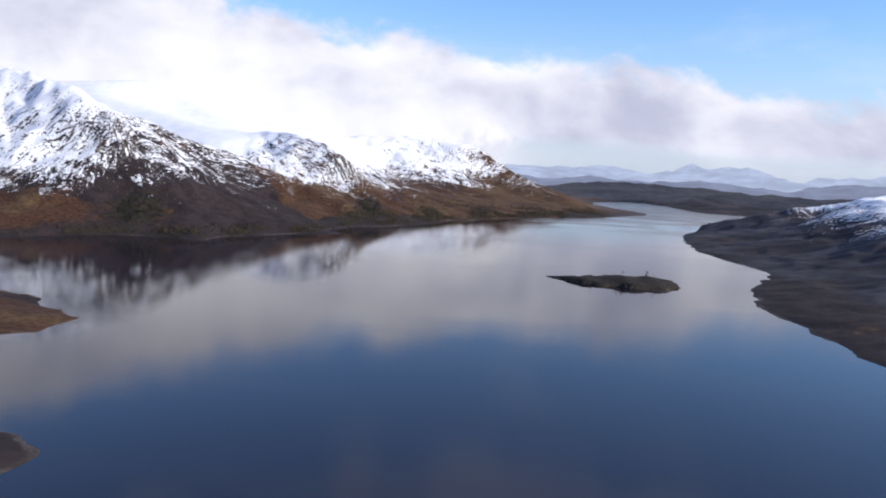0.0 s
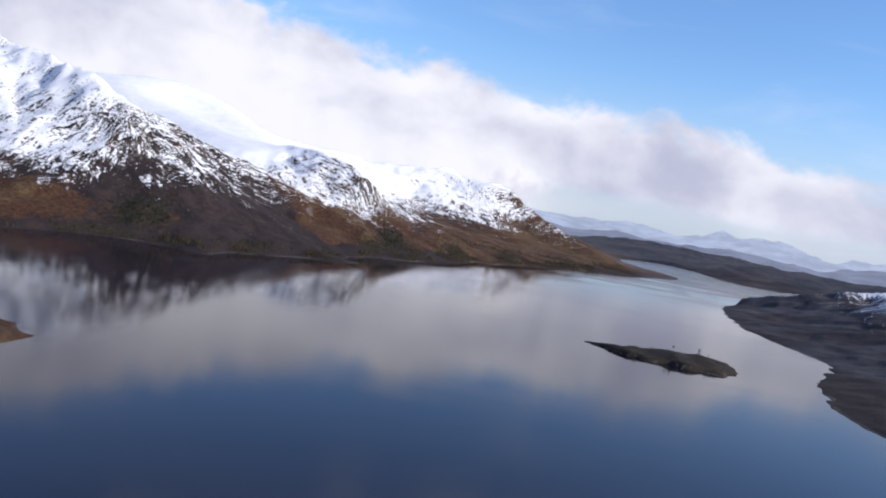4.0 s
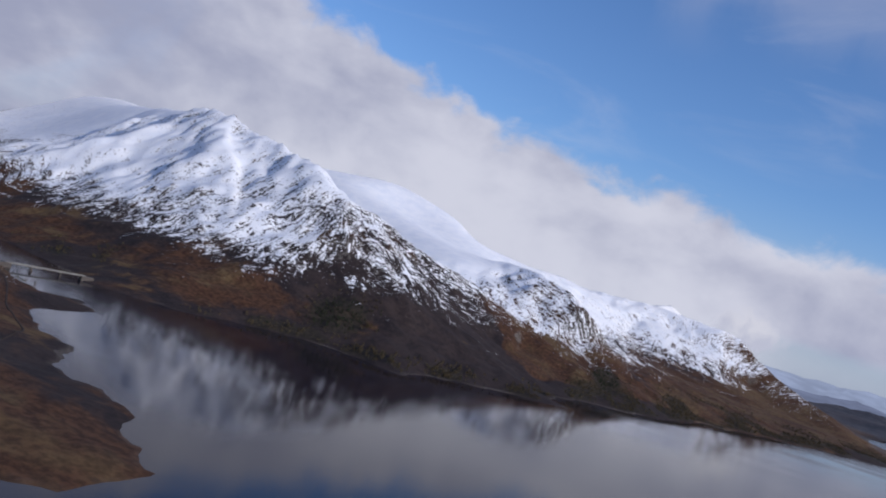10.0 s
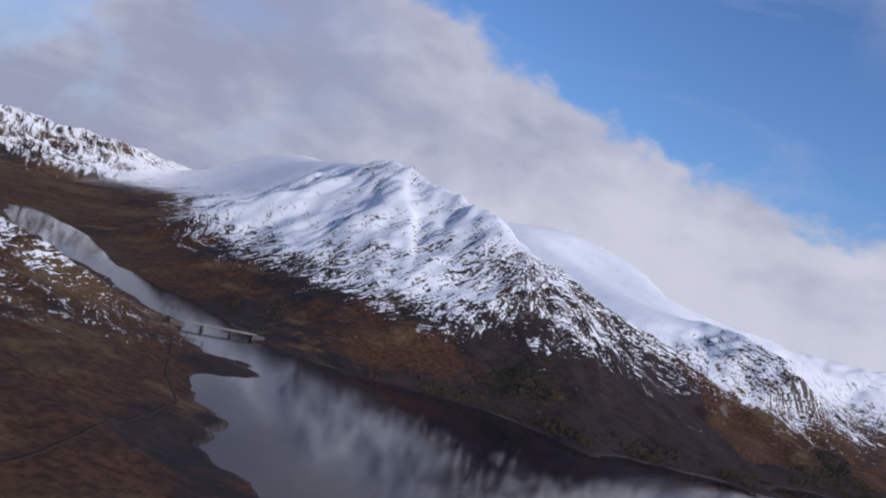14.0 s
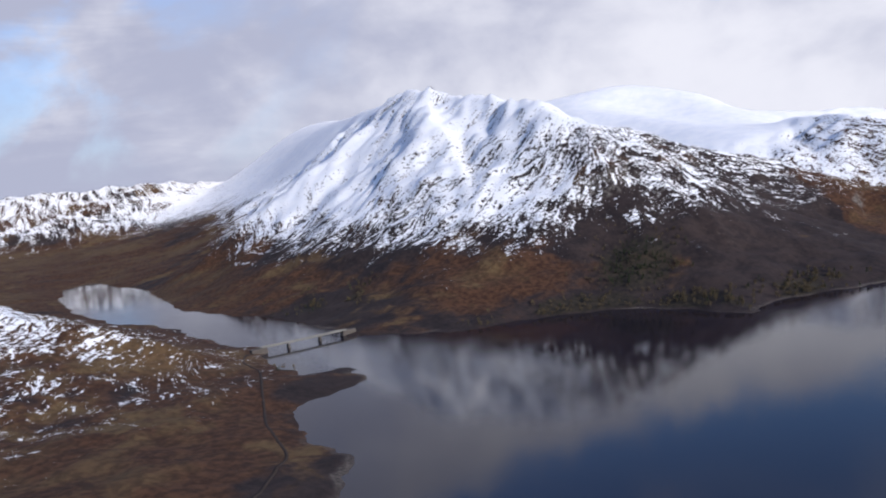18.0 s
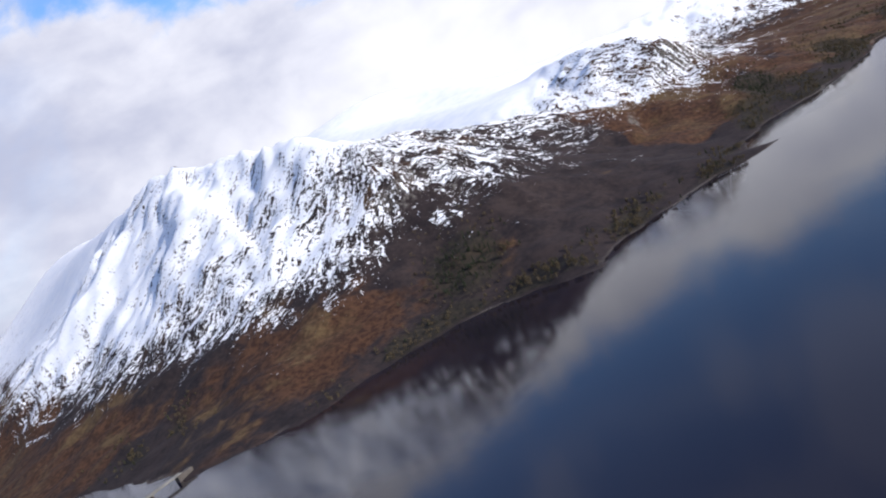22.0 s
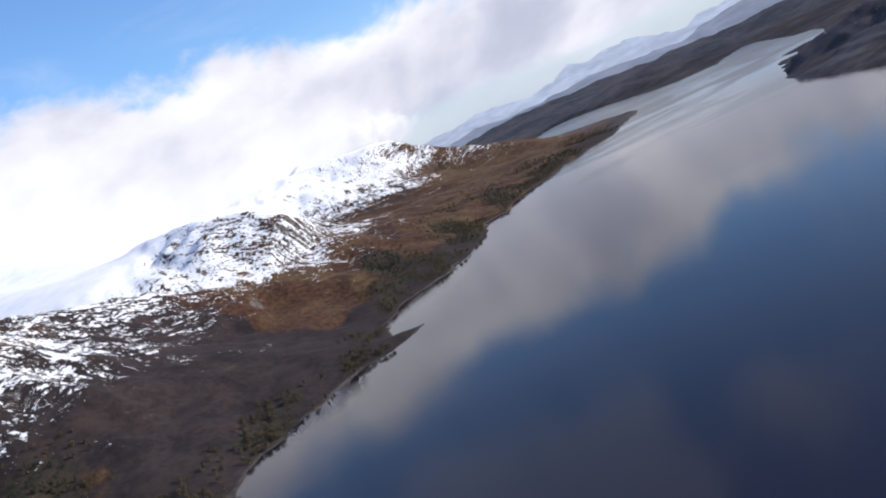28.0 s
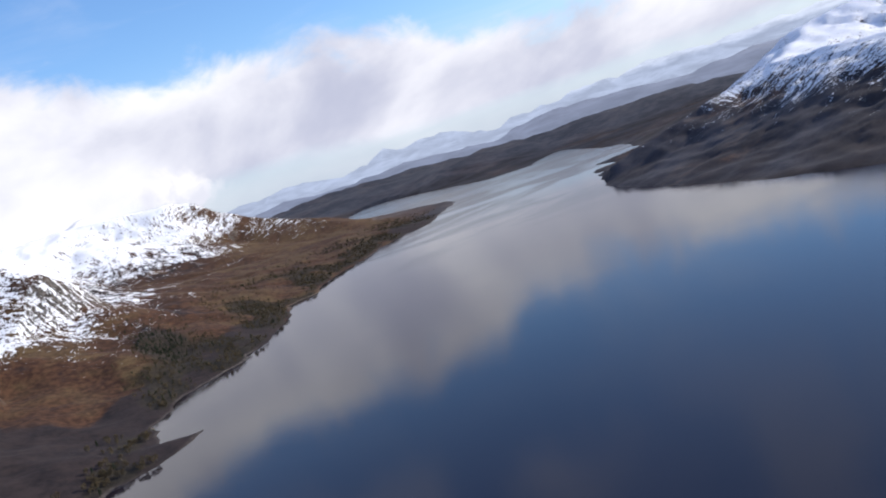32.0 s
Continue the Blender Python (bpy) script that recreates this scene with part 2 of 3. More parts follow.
    bumped(n, shade, n.math("ADD", n.math("ADD", n.math("MULTIPLY", spots, n.ramp(snowed, 0, 1, 0.45, 1.0)), n.math("MULTIPLY", mid, 0.8)), n.math("MULTIPLY", snowed, 0.3)), 0.42, 1.9)
    return mat


def water_material():
    mat, n, shade = material("loch_water")
    place = n.add("ShaderNodeNewGeometry").outputs["Position"]
    deep = n.mix(n.ramp(n.noise(place, 0.004, 3), 0.3, 0.7), (0.011, 0.0085, 0.014), (0.014, 0.011, 0.018))
    n.link(deep, shade.inputs["Base Color"])
    calm = n.ramp(n.noise(n.scaled(place, 0.0022, 0.005, 1.0, 35), 1.0, 4, 0.6, 0.8), 0.42, 0.62)
    cut = n.add("ShaderNodeSeparateXYZ")
    n.link(place, cut.inputs[0])
    # a breeze roughens the far end of the loch
    breeze = n.ramp(n.math("ADD", cut.outputs[1], n.math("MULTIPLY", calm, 350.0)), 1900.0, 2900.0, 0.0, 0.16)
    n.link(n.math("ADD", n.ramp(calm, 0, 1, 0.035, 0.10), breeze), shade.inputs["Roughness"])
    shade.inputs["IOR"].default_value = 1.333
    swell = n.math("ADD", n.noise(n.scaled(place, 0.22, 0.5, 1.0, 30), 1.0, 5, 0.6), n.math("MULTIPLY", n.noise(place, 0.05, 3), 0.8))
    bumped(n, shade, swell, 0.10, 0.25)
    return mat


MOOR, WATER = moor_material(), water_material()


# ---- the lie of the land ----
NORTH_SHORE = [(-754, 1124), (-720, 1106), (-690, 1122), (-625, 1140), (-590, 1185), (-545, 1225), (-490, 1262), (-427, 1270), (-369, 1246), (-357, 1303),
               (-333, 1338), (-317, 1370), (-272, 1403), (-249, 1430), (-222, 1449), (-186, 1484), (-212, 1500), (-213, 1560), (-175, 1633),
               (-112, 1686), (-63, 1752), (-27, 1815), (0, 1880), (10, 1935), (61, 1960), (106, 2045), (275, 2228), (447, 2348), (490, 2420),
               (607, 2560), (634, 2612), (662, 2690), (640, 2800), (600, 2950), (565, 3100), (575, 3215)]
FAR_BANK = [(600, 3310), (716, 3490), (789, 3550), (855, 3535), (877, 3427), (900, 3285), (898, 3145), (907, 2997), (943, 2938), (1010, 2916), (1070, 2900),
            (1100, 2960), (1171, 3020), (1287, 3110), (1275, 3005), (1135, 2670), (1130, 2580), (1000, 2345), (920, 2318), (828, 2312), (842, 2270), (862, 2240),
            (845, 2212), (748, 2196), (715, 2159), (735, 2145), (694, 2116), (640, 2040), (571, 1942), (542, 1871)]
SOUTH_SHORE = [(500, 1700), (478, 1544), (490, 1381), (503, 1240), (440, 1130), (391, 1028), (363, 922), (365, 801), (361, 649), (400, 300), (430, -100),
               (430, -1200), (-700, -1200), (-520, -400), (-340, 80), (-245, 280), (-192, 335), (-186, 375), (-225, 410), (-330, 455)]
WEST_SHORE = [(-395, 540), (-330, 585), (-303, 610), (-301, 673), (-345, 698), (-351, 712), (-364, 741), (-410, 758), (-455, 768), (-485, 818),
              (-540, 850), (-592, 886), (-602, 976), (-640, 1008), (-665, 972), (-695, 982), (-735, 1000), (-762, 1030), (-790, 1050)]
UPPER_LOCH = [(-824, 1043), (-910, 1080), (-996, 1110), (-1050, 1128), (-1119, 1120), (-1302, 1181), (-1470, 1267), (-1631, 1372), (-1660, 1455),
              (-1510, 1400), (-1415, 1385), (-1278, 1308), (-1206, 1278), (-1108, 1207), (-1066, 1209), (-961, 1188), (-886, 1178), (-802, 1147)]
LOCH = np.array(NORTH_SHORE + FAR_BANK + SOUTH_SHORE + WEST_SHORE + UPPER_LOCH, float)
ISLAND = np.array([(128, 1080), (150, 1062), (165, 1037), (193, 1013), (235, 1003), (281, 1001), (305, 1035), (308, 1053), (300, 1085), (270, 1100), (225, 1094),
                   (185, 1082), (158, 1076)], float)
ISLET = np.array([(-934, 1149), (-927, 1144), (-918, 1148), (-924, 1154)], float)

# crests: places and heights, and how far the hill spreads to its sides
CRESTS = [
    ([(-1500, 2180, 336), (-1180, 1900, 312), (-1005, 1707, 297), (-880, 1655, 268), (-740, 1600, 241),
      (-619, 1548, 196)], 420, 1.15),
    ([(-619, 1548, 196), (-555, 1505, 148), (-475, 1458, 88), (-420, 1410, 40)], 170, 1.2),
    ([(-1005, 1707, 297), (-900, 1590, 232), (-795, 1480, 160), (-735, 1385, 75)], 260, 1.15),
    ([(-1005, 1707, 297), (-1120, 1620, 215), (-1220, 1540, 130), (-1300, 1450, 50)], 260, 1.2),
    ([(-619, 1548, 196), (-560, 1640, 166), (-500, 1705, 140), (-424, 1768, 116), (-330, 1800, 78), (-230, 1760, 42)], 230, 1.1),
    ([(-1500, 2400, 300), (-950, 2620, 346), (-790, 2590, 300), (-720, 2535, 259), (-645, 2475, 230), (-360, 2900, 192)], 330, 1.05),
    ([(-650, 2480, 186), (-590, 2250, 184), (-480, 2110, 182)], 480, 0.8),
    ([(-480, 2110, 188), (-380, 2025, 177), (-297, 1990, 160), (-240, 1968, 138), (-208, 1945, 84)], 165, 1.1),
    ([(-360, 2900, 192), (-155, 3000, 207), (52, 3010, 194), (97, 3005, 183), (162, 2985, 146), (240, 2940, 104), (310, 2830, 64), (390, 2680, 24),
      (500, 2610, 4), (600, 2590, 2)], 260, 1.0),
    ([(-155, 3000, 207), (-116, 3359, 232)], 380, 1.15),
    ([(-3300, 1500, 190), (-2900, 1900, 205), (-2600, 2350, 208), (-2500, 2800, 205)], 360, 1.2),
    ([(-1500, 900, 95), (-1150, 850, 92), (-960, 860, 78), (-850, 900, 48), (-770, 950, 20)], 330, 1.1),
    ([(-1150, 850, 92), (-900, 600, 60), (-600, 350, 40), (-420, 200, 25)], 260, 1.1),
    ([(-480, 700, 14), (-400, 690, 8), (-320, 640, 5)], 90, 1.0),
    ([(620, 1990, 22), (760, 1960, 55), (950, 1880, 105), (1250, 2050, 150), (1500, 1980, 200), (1750, 1650, 235), (1800, 900, 230)], 520, 1.1),
    ([(950, 1880, 105), (900, 1400, 110), (850, 900, 105), (850, 300, 110), (900, -800, 140)], 380, 1.05),
    ([(-1050, 2420, 282), (-780, 2260, 226), (-640, 2130, 196), (-545, 2050, 172)], 420, 0.9),
    ([(980, 3380, 20), (1060, 3480, 44), (1250, 3600, 62), (1600, 3560, 72), (2000, 3300, 80)], 380, 1.2),
    ([(-2200, 2720, 378), (-1850, 2480, 368), (-1500, 2180, 334)], 345, 1.12),
]


def lattice(ix, iy, seed):
    h = (ix.astype(np.int64) * 374761393 + iy.astype(np.int64) * 668265263 + seed * 974634777) & 0x7FFFFFFF
    h = ((h ^ (h >> 13)) * 1274126177) & 0x7FFFFFFF
    return ((h ^ (h >> 16)) & 0xFFFF) / 65535.0 * 2 * np.pi


def perlin(x, y, seed=0):
    x0, y0 = np.floor(x), np.floor(y)
    u, v = x - x0, y - y0
    fu, fv = u * u * u * (u * (6 * u - 15) + 10), v * v * v * (v * (6 * v - 15) + 10)
    total = 0
    for dx in (0, 1):
        for dy in (0, 1):
            a = lattice(x0 + dx, y0 + dy, seed)
            total = total + (np.cos(a) * (u - dx) + np.sin(a) * (v - dy)) * (fu if dx else 1 - fu) * (fv if dy else 1 - fv)
    return total * 1.5


def fbm(x, y, octaves=5, seed=0, gain=0.5):
    total, amp = 0, 1.0
    for o in range(octaves):
        total = total + amp * perlin(x * 2.03**o + 17.1 * o, y * 2.03**o - 9.7 * o, seed + o)
        amp *= gain
    return total


def ridged(x, y, octaves=4, seed=0, gain=0.55):
    total, amp = 0, 1.0
    for o in range(octaves):
        total = total + amp * (0.5 - np.abs(perlin(x * 2.07**o + 5.3 * o, y * 2.07**o + 3.1 * o, seed + o)))
        amp *= gain
    return total


def to_line(px, py, a, b):
    ab = np.subtract(b[:2], a[:2])
    s = np.clip(((px - a[0]) * ab[0] + (py - a[1]) * ab[1]) / (ab @ ab), 0, 1)
    return np.hypot(px - a[0] - s * ab[0], py - a[1] - s * ab[1]), s


def shore_distance(px, py, outline):
    """Metres to an outline, below zero inside it."""
    far, inside = np.full(px.shape, 1e9), np.zeros(px.shape, bool)
    for a, b in zip(outline, np.roll(outline, -1, 0)):
        far = np.minimum(far, to_line(px, py, a, b)[0])
        if a[1] != b[1]:
            crosses = ((a[1] > py) != (b[1] > py)) & (px < (b[0] - a[0]) * (py - a[1]) / (b[1] - a[1]) + a[0])
            inside ^= crosses
    return np.where(inside, -far, far)


def step(a, b, v):
    t = np.clip((v - a) / (b - a), 0, 1)
    return t * t * (3 - 2 * t)


def land(px, py):
    """Height of the ground, and how much snow, bracken and crag covers it."""
    wx, wy = px + 8 * fbm(px / 48, py / 48, 4, 3, 0.6), py + 8 * fbm(px / 48, py / 48, 4, 8, 0.6)
    shore = shore_distance(wx, wy, LOCH)
    isle = np.minimum(shore_distance(wx, wy, ISLAND), shore_distance(px, py, ISLET))
    s = np.maximum(shore, 0)
    rx, ry = px + 22 * fbm(px / 160, py / 160, 3, 21), py + 22 * fbm(px / 160, py / 160, 3, 27)
    top, gully, across, down, foot = (np.zeros(px.shape) for _ in range(5))
    for number, (crest, spread, power) in enumerate(CRESTS):
        near, h, run = np.full(px.shape, 1e9), np.zeros(px.shape), np.zeros(px.shape)
        along = 0.0
        last = len(crest) - 2
        for k, (a, b) in enumerate(zip(crest, crest[1:])):
            d, t = to_line(rx, ry, a, b)
            length = math.hypot(b[0] - a[0], b[1] - a[1])
            free = ((rx - a[0]) * (b[0] - a[0]) + (ry - a[1]) * (b[1] - a[1])) / length
            past = np.where(k == 0, np.minimum(free, 0), 0) + np.where(k == last, np.maximum(free - length, 0), 0)
            fan = np.arctan2(past, np.sqrt(np.maximum(d * d - past * past, 1.0))) * 110
            closer = d < near
            near, h, run = np.where(closer, d, near), np.where(closer, a[2] + t * (b[2] - a[2]), h), np.where(closer, along + t * length + fan, run)
            along += length
        c = h * (s / (s + near + 1e-3)) ** power / (1 + (near / spread) ** 2)
        cut = ridged(run / 85 + 11 * number + 0.5 * fbm(px / 110, py / 110, 2, 33), near / 230, 4, 40 + number, 0.55) - 0.5
        gully = np.where(c > top, cut * step(25, 150, near) * (0.35 if number in (5, 6, 7, 16) else 1.0), gully)
        layered = number in (4, 7)  # ledges run along these spurs
        across = np.where(c > top, (1.3 * near if layered else 0.45 * run if number == 10 else run) + 310 * number, across)
        down = np.where(c > top, run if layered else 0.3 * near if number == 10 else near, down)
        foot = np.where(c > top, near, foot)
        top = np.maximum(top, c)
    # soften the joins of the hills a little by a broad noise
    base = (9 * (1 - np.exp(-s / 60)) + 16 * (1 - np.exp(-s / 400))) * (1 - 0.75 * step(330, 480, px) * step(2300, 2550, py))
    far = np.hypot(px + 120, py - 430)
    outer = step(2900, 4200, far)
    top = top * (1 - outer) + outer * (42 + 44 * fbm(px / 600, py / 600, 6, 60))
    z = np.maximum(top, base) + 0.25 * np.minimum(top, base)
    lift = step(0, 60, s)
    calm = (1 - 0.55 * np.exp(-((px + 1200) ** 2 + (py - 1600) ** 2) / 170**2)) * (1 - 0.95 * step(-430, -540, px) * step(1900, 2060, py)) * (1 - 0.55 * np.exp(-foot / 35)) * (1 - 0.5 * step(2500, 2750, py) * step(-600, -400, px))
    z = z + lift * calm * (0.07 * z * fbm(px / 170, py / 170, 4, 5) + (1.6 + 0.026 * z) * fbm(px / 42, py / 42, 4, 12))
    z = z + lift * calm * gully * np.clip(0.05 * z, 0, 6.5) * (1 - 0.65 * step(140, 210, z))
    z = z + lift * calm * step(75, 140, z) * (ridged(px / 34, py / 34, 4, 91, 0.6) - 0.5) * (4.0 + 2.0 * step(170, 240, z))
    z = z + lift * calm * step(110, 180, z) * (ridged(px / 21, py / 21, 3, 97, 0.6) - 0.5) * 3.2
    z = z + lift * step(-2000, -2300, px) * step(30, 100, z) * (ridged(px / 150, py / 150, 4, 71, 0.6) - 0.5) * 26
    knolls = ridged(px / 95, py / 95, 5, 77, 0.5) - 0.5
    z = z + lift * calm * knolls * (3.8 + 0.030 * z)
    z = np.maximum(z, np.minimum(s * 0.10, 1.2))
    z = np.where(shore < 0, np.maximum(shore * 0.25, -9), z)
    z = np.where(isle < 0, (9.0 * (1 - np.exp(np.minimum(isle, 0) / 13)) * (0.85 + 0.45 * fbm(px / 45, py / 45, 4, 31)) * step(110, 185, px) + 0.5), z)
    return z, s, gully, shore, across, down


def graded(*stretches):
    out = []
    for a, b, d in stretches:
        out += list(np.arange(a, b, d))
    return np.array(out + [stretches[-1][1]], float)


GX = graded((-4500, -2600, 45), (-2600, -1500, 18), (-1500, 1000, 7), (1000, 1900, 16), (1900, 4300, 45))
GY = graded((-2600, 200, 45), (200, 600, 12), (600, 2300, 7), (2300, 3600, 11), (3600, 4700, 32))
gx, gy = np.meshgrid(GX, GY)
gz, g_shore, g_gully, g_signed, g_across, g_down = land(gx, gy)


def drifted(z, times):
    """The ground under wind-packed snow: hollows filled, edges rounded."""
    for _ in range(times):
        z = z.copy()
        z[1:-1] = (z[:-2] + 2 * z[1:-1] + z[2:]) / 4
        z[:, 1:-1] = (z[:, :-2] + 2 * z[:, 1:-1] + z[:, 2:]) / 4
    return z


smooth_snow = step(-430, -540, gx) * step(1900, 2060, gy) * step(-2600, -2200, gx)
gz = gz + smooth_snow * (drifted(gz, 60) - gz)
slope = np.hypot(*np.gradient(gz, GY, GX))

snowline = 79 - 10 * np.exp(-((gx + 320) ** 2 + (gy - 1925) ** 2) / 130**2) + 2 * step(2500, 3000, gy) * step(-400, 0, gx) - 42 * step(-560, -800, gx) * step(1180, 1050, gy) - 12 * step(1150, 1500, gx) - 28 * step(-2000, -2300, gx)
over = gz - snowline + 13 * fbm(gx / 120, gy / 120, 4, 90)
snow = 0.5 + np.where(over > 0, over / 115, over / 85) - 0.16 * g_gully
snow = snow + 0.14 * np.exp(-((gx + 330) ** 2 + (gy - 1965) ** 2) / 150**2)
snow = np.minimum(snow, 0.84 + 0.07 * step(60, 140, gz - snowline) + 0.3 * smooth_snow) - 0.34 * np.clip(slope - 0.5, 0, 0.7) + 0.20 * step(0.5, 0.30, slope) * step(0, 45, gz - snowline)
for cx, cy, reach, bare in ((-605, 1490, 90, 0.10), (-800, 1475, 60, 0.12), (-490, 1470, 110, 0.20), (-205, 1925, 45, 0.16), (-560, 1615, 80, 0.13), (-500, 1690, 100, 0.27), (-380, 1775, 100, 0.24), (-300, 1825, 60, 0.20), (-2650, 2000, 1000, 0.30), (1500, 1950, 400, 0.04), (115, 2985, 70, 0.16), (-60, 2880, 190, 0.13), (-1180, 1520, 130, -0.15), (-1450, 1720, 160, -0.12), (-1000, 1700, 60, 0.08),
                            (-640, 1500, 80, 0.06), (-560, 1490, 70, 0.05), (-2450, 2350, 380, 0.16), (-1900, 1850, 180, 0.20), (238, 2945, 75, 0.42), (150, 2960, 40, 0.2), (-1150, 1600, 200, -0.06), (-900, 1560, 80, -0.05)):
    snow -= bare * np.exp(-((gx - cx) ** 2 + (gy - cy) ** 2) / reach**2)
snow -= 0.5 * step(2750, 3050, np.hypot(gx + 120, gy - 430)) * step(450, 650, gx)
low_hill = step(-560, -680, gx) * step(1150, 1050, gy)
snow += low_hill * (0.40 + np.clip((gz - 40) / 130, -0.2, 0.16) + 0.17 * fbm(gx / 38, gy / 38, 3, 96) - snow)
nose = step(-520, -430, gx) * step(-205, -240, gx) * step(1845, 1880, gy) * step(2070, 2010, gy)
snow += nose * (0.64 - 0.17 * step(-430, -235, gx) + 0.12 * fbm(gx / 60, gy / 60, 3, 95) - snow)
# the far bank loses bracken, so that its colour dulls as in haze
bracken = 0.5 + 0.42 * fbm(gx / 260, gy / 260, 4, 100) - 0.30 * step(900, 1250, gy) * step(1750, 1450, gy) * step(-900, -600, gx) * step(40, 110, gz) \
    + 0.34 * step(-150, 150, gx) * step(1500, 1800, gy) + 0.25 * step(-900, -1150, gx) * step(70, 40, gz) + 0.25 * step(1150, 950, gy) * step(-150, -330, gx) - 0.42 * step(250, 450, gx) * step(2700, 2400, gy) \
    - 0.22 * step(80, 20, g_shore) * step(-720, -600, gx) + 0.12 * step(-640, -760, gx) * step(900, 1100, gy) * step(60, 20, gz) - 0.32 * np.exp(-(((gx + 255) / 110) ** 2 + ((gy - 1480) / 100) ** 2)) - 0.48 * step(2500, 3000, np.hypot(gx + 120, gy - 430)) * step(500, 750, gx) \
    + 0.50 * np.exp(-(((gx + 265) / 130) ** 2 + ((gy - 1765) / 80) ** 2)) - 0.20 * step(1380, 1460, gy) * step(1680, 1600, gy) * step(-480, -420, gx)
bracken -= 0.25 * np.exp(-(((gx + 800) / 110) ** 2 + ((gy - 1190) / 60) ** 2))
# a plain of tawny bracken behind the point, dark heather before it along two clear edges
ragged = 14 * fbm(gx / 60, gy / 60, 4, 108)
behind = (gx + 461) * 0.87 + (gy - 1881) * 0.494 + ragged
inland = (gy - 1571) * 0.633 - (gx + 285) * 0.776 + ragged
tawny = step(-12, 18, behind) * step(-8, 22, inland) * step(2650, 2350, gy) * step(-520, -440, gx) * step(95, 60, gz)
bracken += tawny * (0.86 + 0.34 * fbm(gx / 90, gy / 90, 4, 112) - bracken) * 0.9
dark = step(12, -18, behind) * step(1420, 1500, gy) * step(-520, -440, gx) * step(95, 60, gz)
bracken += dark * (0.16 + 0.2 * fbm(gx / 70, gy / 70, 4, 116) - bracken) * 0.8
bracken -= 0.30 * step(32, 60, gz) * step(130, 100, gz) * step(1120, 1200, gy) * step(1700, 1600, gy) * step(-1150, -1000, gx) * step(-380, -450, gx) * (1 + 0.6 * fbm(gx / 80, gy / 80, 3, 120))
crag = 0.15 + 0.55 * np.clip(slope - 0.55, 0, 1) + 0.5 * np.clip(g_gully, 0, 1) * step(60, 150, gz)

def wooded(x, y, *ground_there):
    """How thickly trees grow at a place, by the land's plan."""
    z, s = ground_there
    strip = step(-230, -190, x) * step(1440, 1480, y) * step(420, 330, x) * (step(0, 6, s) * step(110, 40, s) * 0.9)
    slope_wood = step(-120, 0, x) * step(560, 420, x) * step(1850, 1950, y) * step(2720, 2560, y) * step(190, 70, s) * 0.5
    belt = np.exp(-(((x + 165) / 26) ** 2 + ((y - 1790) / 62) ** 2)) * 1.2
    stand = np.exp(-(((x + 505) / 36) ** 2 + ((y - 1345) / 42) ** 2)) * 1.2
    fringe = step(-640, -560, x) * step(-180, -260, x) * step(1120, 1180, y) * step(1620, 1500, y) * step(0, 5, s) * step(55, 15, s) * 0.8
    narrows = np.exp(-(((x + 850) / 60) ** 2 + ((y - 1225) / 32) ** 2)) * 0.8 + np.exp(-(((x + 690) / 14) ** 2 + ((y - 978) / 9) ** 2)) * 0.9
    isle = (shore_distance(x, y, ISLAND) < -9) * 0.02
    gaps = step(-0.35, 0.25, fbm(x / 70, y / 70, 4, 150))
    thick = np.maximum.reduce([strip * gaps, slope_wood * gaps, fringe * gaps, narrows * gaps, belt, stand])
    thick = np.where(s < 2, 0, thick)
    thick = thick * (np.hypot(x + 190, y - 1487) > 42)
    return np.maximum(thick, isle), z, np.maximum(belt, stand)


wood = wooded(gx, gy, gz, g_shore)[0]
# painted haze: full on the far bank, about half over the east shore
haze_tint = np.maximum(step(2750, 3500, np.hypot(gx + 120, gy - 430)) * step(250, 600, gx), 0.45 * step(420, 520, gx))
count_y, count_x = gx.shape
index = np.arange(count_x * count_y).reshape(count_y, count_x)
quads = np.stack([index[:-1, :-1], index[:-1, 1:], index[1:, 1:], index[1:, :-1]], -1).reshape(-1, 4)
mesh = bpy.data.meshes.new("ground")
mesh.vertices.add(gx.size)
mesh.vertices.foreach_set("co", np.stack([gx, gy, gz], -1).astype(np.float32).ravel())
mesh.loops.add(quads.size)
mesh.loops.foreach_set("vertex_index", quads.astype(np.int32).ravel())
mesh.polygons.add(len(quads))
mesh.polygons.foreach_set("loop_start", np.arange(0, quads.size, 4, dtype=np.int32))
mesh.polygons.foreach_set("use_smooth", np.ones(len(quads), bool))
mesh.update(calc_edges=True)
for key, values in (("snow", snow), ("bracken", bracken), ("crag", crag), ("across", g_across), ("down", g_down), ("haze_tint", haze_tint), ("wood", np.maximum(wood, 0.8 * (shore_distance(gx, gy, ISLAND) < 0)))):
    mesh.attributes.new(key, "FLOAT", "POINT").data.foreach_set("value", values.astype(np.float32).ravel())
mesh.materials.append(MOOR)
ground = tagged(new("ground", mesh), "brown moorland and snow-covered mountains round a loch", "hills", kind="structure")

bm = bmesh.new()
ring = [bm.verts.new((-120 + 4700 * math.cos(a), 430 + 4700 * math.sin(a), 0)) for a in np.linspace(0, 2 * math.pi, 96, endpoint=False)]
bm.faces.new(ring)
mesh = bpy.data.meshes.new("water")
bm.to_mesh(mesh)
mesh.materials.append(WATER)
water = tagged(new("water", mesh), "calm dark blue loch water mirroring sky and hills", "loch", kind="structure")


def put(name, verts, faces, mat, parent=None, smooth=False):
    """A mesh object from corners and faces, under its thing."""
    data = bpy.data.meshes.new(name)
    data.from_pydata(verts, [], faces)
    data.materials.append(mat)
    if smooth:
        data.polygons.foreach_set("use_smooth", np.ones(len(data.polygons), bool))
    data.update()
    ob = new(name, data)
    ob.parent = parent
    return ob


